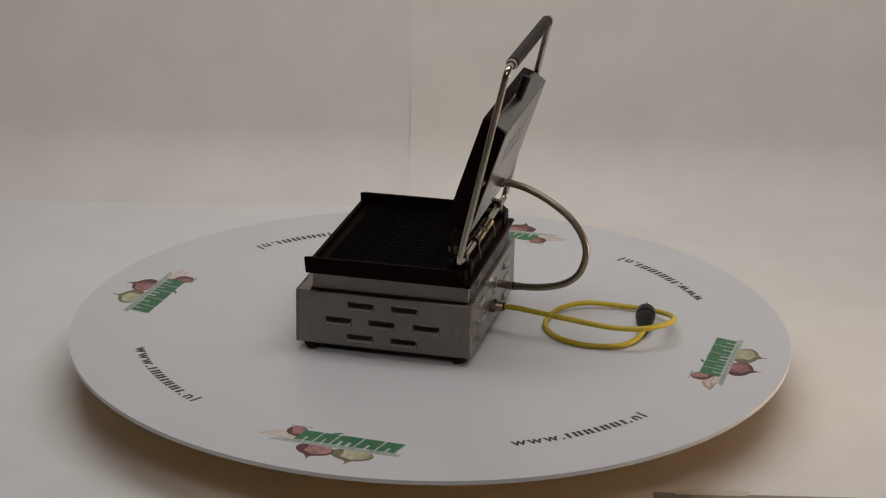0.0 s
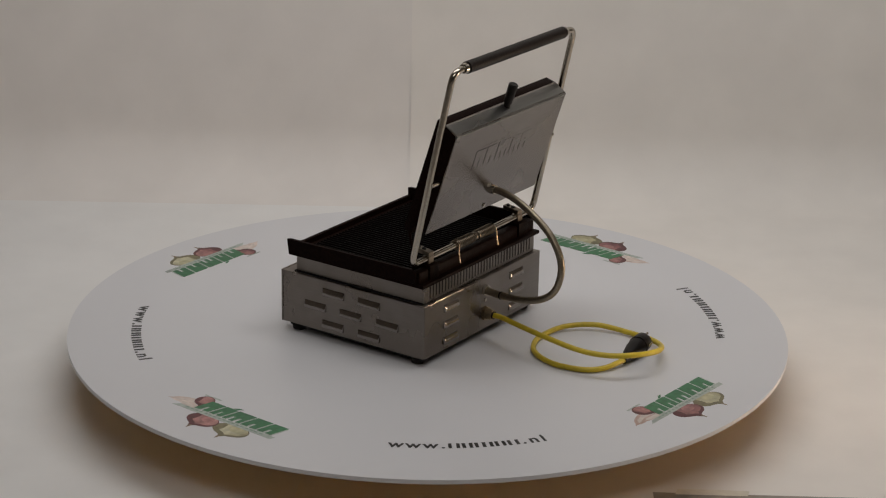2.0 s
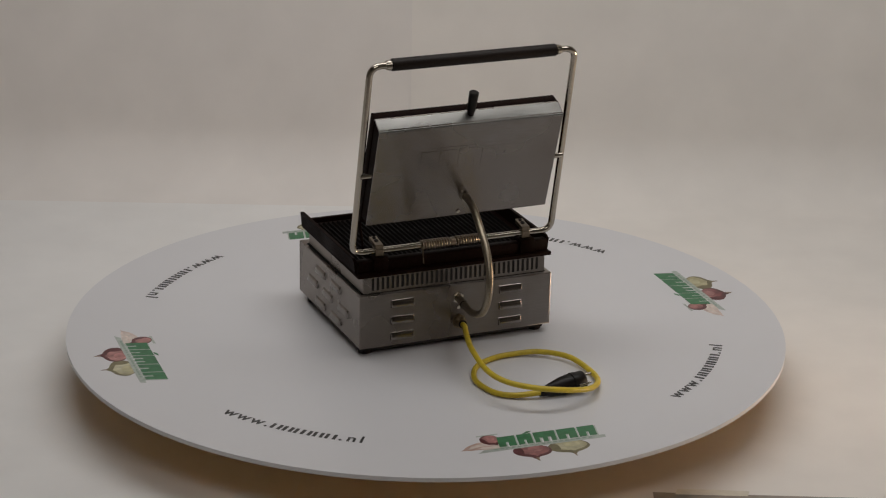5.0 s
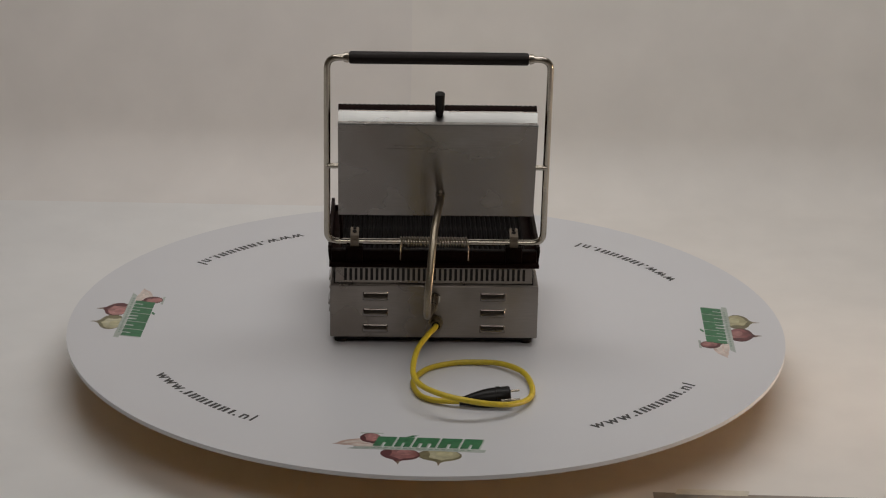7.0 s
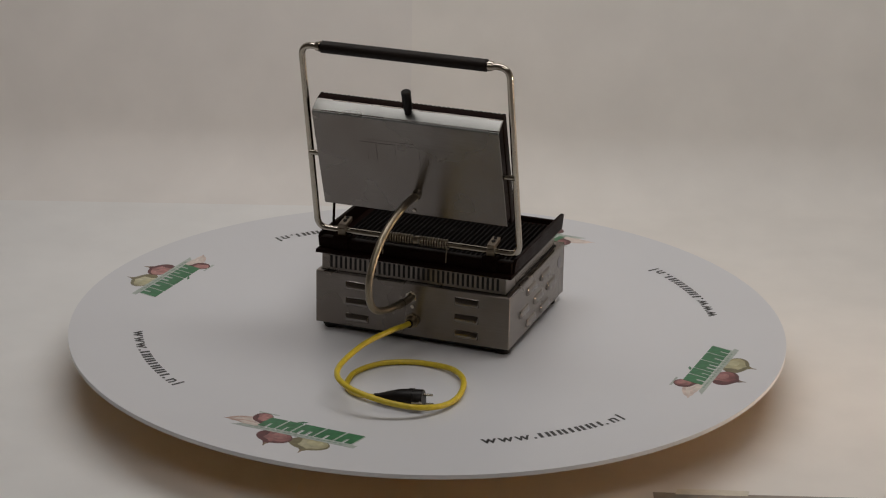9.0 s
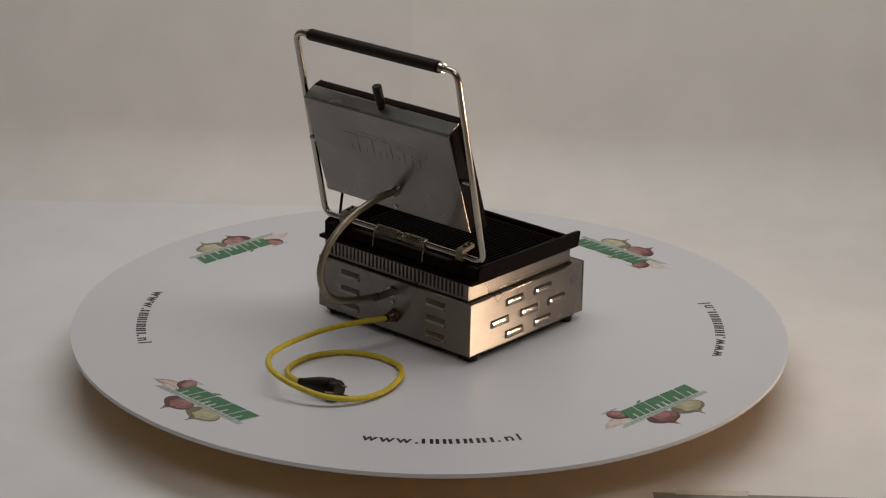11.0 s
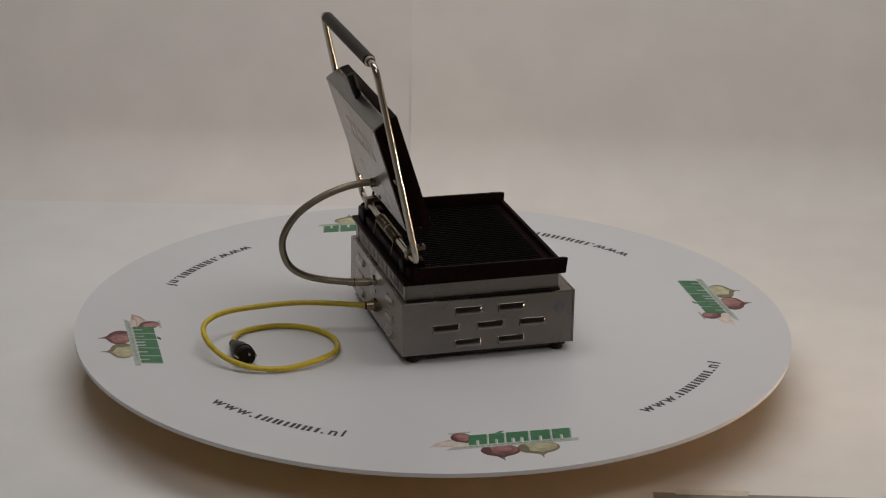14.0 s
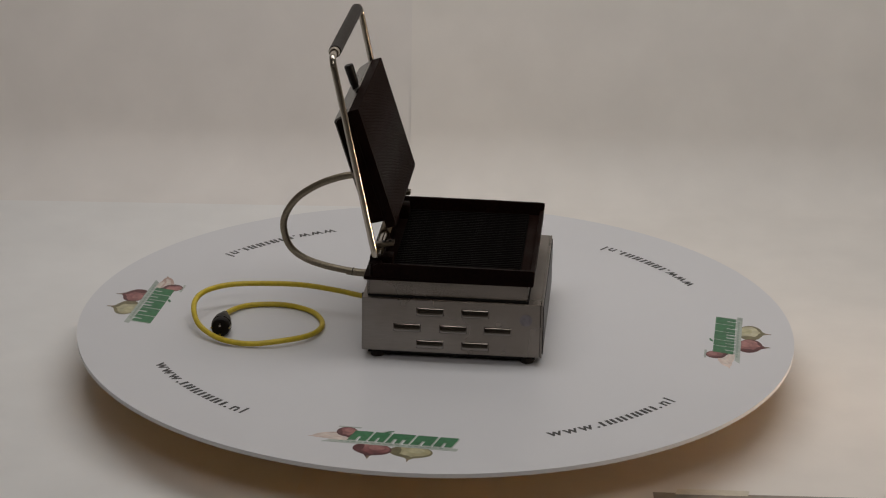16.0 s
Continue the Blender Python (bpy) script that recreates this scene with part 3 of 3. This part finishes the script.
for sx in (-1, 1):
    y = -0.1420
    part("lid_pin", cyl((GX + sx * (LX - 0.002), y, 0.3920), (GX + sx * (TX + 0.001), y, 0.3920), 0.0056, n=14, bevel=0.0008), CHROME, grill, "steel pin between lid and handle", True)
part("lid_link", sweep([Vector((GX - 0.1935, -0.0700, 0.2950)), Vector((GX - 0.1935, -0.0760, 0.2600)), Vector((GX - 0.1900, -0.0880, 0.2080))], 0.0030, 8), IRON, grill, "thin dark link between lid and hinge", True)
knob0 = LM @ Vector((0.003, 0.0330, LS - 0.010))
knob1 = LM @ Vector((0.003, 0.0330, LS + 0.047))
part("knob_stem", cyl(knob0, LM @ Vector((0.003, 0.0330, LS + 0.012)), 0.0075, n=18), PLASTIC, grill, "black knob stem", True)
part("lid_knob", cyl(LM @ Vector((0.003, 0.0330, LS + 0.004)), knob1, 0.0088, 0.0100, 20, 0.0014), PLASTIC, grill, "black plastic knob on the lid", True)

# steel hose from base to lid
hose = [(0.0050, -0.1320, 0.3245), (0.0032, -0.1590, 0.3235), (-0.0015, -0.1970, 0.3150), (-0.0085, -0.2430, 0.2950), (-0.0135, -0.2870, 0.2640), (-0.0175, -0.3140, 0.2260),
        (-0.0205, -0.3210, 0.1900), (-0.0215, -0.3080, 0.1500), (-0.0205, -0.2770, 0.1250), (-0.0165, -0.2300, 0.1110), (-0.0080, -0.1720, 0.1040)]
line = spline(hose, 40)
radii = [0.0074 + 0.00014 * math.sin(i * math.pi / 2) for i in range(len(line))]
part("hose", sweep(line, 0, 12, radii=radii), BRAID, grill, "flexible corrugated steel hose", True)
part("hose_elbow", sweep(rounded([(-0.0085, -0.1850, 0.1052), (-0.0060, -0.1620, 0.1036), (-0.0030, -0.1450, 0.1040), (-0.0030, -0.1272, 0.1060)], 0.006, 4), 0.0082, 14), BRAID, grill, "steel hose elbow", True)
part("hose_ferrule", cyl((-0.0080, -0.1735, 0.1044), (-0.0074, -0.1702, 0.1041), 0.0088, n=16, bevel=0.0006), RUBBER, grill, "dark ferrule at the hose end", True)
part("hose_nut", cyl((-0.0030, -0.1345, 0.1055), (-0.0030, -0.1268, 0.1060), 0.0125, n=6, bevel=0.0006), CHROME, grill, "steel nut of the hose", False)
part("hose_nut", cyl((0.0046, -0.1430, 0.3240), (0.0050, -0.1290, 0.3240), 0.0098, n=12, bevel=0.0008), CHROME, grill, "steel nut of the hose", True)
part("earth_screw", cyl((-0.0010, -0.1300, 0.0830), (-0.0010, -0.1268, 0.0830), 0.0040, n=12, bevel=0.0006), CHROME, grill, "small earth screw", True)
part("earth_screw", cyl(LM @ Vector((0.001, 0.0545, 0.0260)), LM @ Vector((0.001, 0.0575, 0.0260)), 0.0042, n=12, bevel=0.0006), CHROME, grill, "small earth screw", True)

# cable with gland and plug
gland = part("cable_gland", cyl((0.0000, -0.1340, 0.0530), (0.0000, -0.1265, 0.0530), 0.0155, n=8, bevel=0.0008), GLAND, grill, "browned metal cable gland")
part("gland_collar", cyl((0.0000, -0.1480, 0.0530), (0.0000, -0.1335, 0.0530), 0.0105, 0.0125, 18, 0.001), GLAND, gland, smooth=True)
part("gland_seal", cyl((0.0000, -0.1510, 0.0530), (0.0000, -0.1478, 0.0530), 0.0085, n=16), RUBBER, gland, "black rubber seal", True)
cable = [(0.0000, -0.1480, 0.0530), (-0.0040, -0.1700, 0.0550), (-0.0180, -0.2100, 0.0565), (-0.0400, -0.2900, 0.0565), (-0.0490, -0.3840, 0.0510), (-0.0360, -0.4440, 0.0495),
         (0.0000, -0.4840, 0.0480), (0.0420, -0.4990, 0.0430), (0.0920, -0.4930, 0.0320), (0.1400, -0.4680, 0.0200), (0.1760, -0.4200, 0.0110), (0.1860, -0.3600, 0.0085),
         (0.1720, -0.2950, 0.0130), (0.1320, -0.2470, 0.0110), (0.0800, -0.2290, 0.0070), (0.0300, -0.2340, 0.0060), (-0.0190, -0.2650, 0.0060), (-0.0470, -0.3250, 0.0060),
         (-0.0380, -0.3900, 0.0060), (-0.0070, -0.4230, 0.0075), (0.0420, -0.4390, 0.0125)]
part("cable", sweep(spline(cable, 10), 0.0057, 12), YELLOW, grill, "yellow mains cable lying in a loop", True)
P0, P1 = Vector((0.0400, -0.4385, 0.0122)), Vector((0.1400, -0.4290, 0.0212))
ax = (P1 - P0).normalized()
plug_path = [P0 + ax * d for d in (0.0, 0.012, 0.030, 0.050, 0.066, 0.072, 0.0722, 0.080, 0.0802, 0.097, 0.0995)]
plug = part("plug", sweep(plug_path, 0, 24, radii=[0.0080, 0.0096, 0.0142, 0.0184, 0.0196, 0.0194, 0.0208, 0.0208, 0.0194, 0.0194, 0.0178]), PLASTIC, grill, "black round mains plug", True)
up = (Vector((0, 0, 1)) - ax * ax.z).normalized()
for s in (-1, 1):
    c = plug_path[-1] + up * (0.0095 * s)
    part("plug_pin", cyl(c - ax * 0.002, c + ax * 0.019, 0.0024, n=12, bevel=0.0008), CHROME, plug, "metal plug pin", True)
side = up.cross(ax).normalized()
for s in (-1, 1):
    c = plug_path[-3] + side * (0.0186 * s)
    part("earth_clip", sweep([c - ax * 0.001, c + ax * 0.010, c + ax * 0.0195], 0.0024, 8), CHROME, plug, smooth=True)


# ---------------------------------------------------------------- movement
def motions():
    """The disc turns clockwise at a steady pace, and the grill on it; a slight sideways slide fits the camera's view.
    """
    rows = []
    for k in range(33):
        t = 0.5 * k
        a = 76.687 - 10.68605 * t - 0.0145139 * t * t + 0.000762 * t ** 3
        rows.append((t, pose(-0.0015 - 0.0005 * max(0.0, t - 12), 0, DECK, 0, 0, a)))
    walk(table, rows)
    walk(grill, rows)


motions()
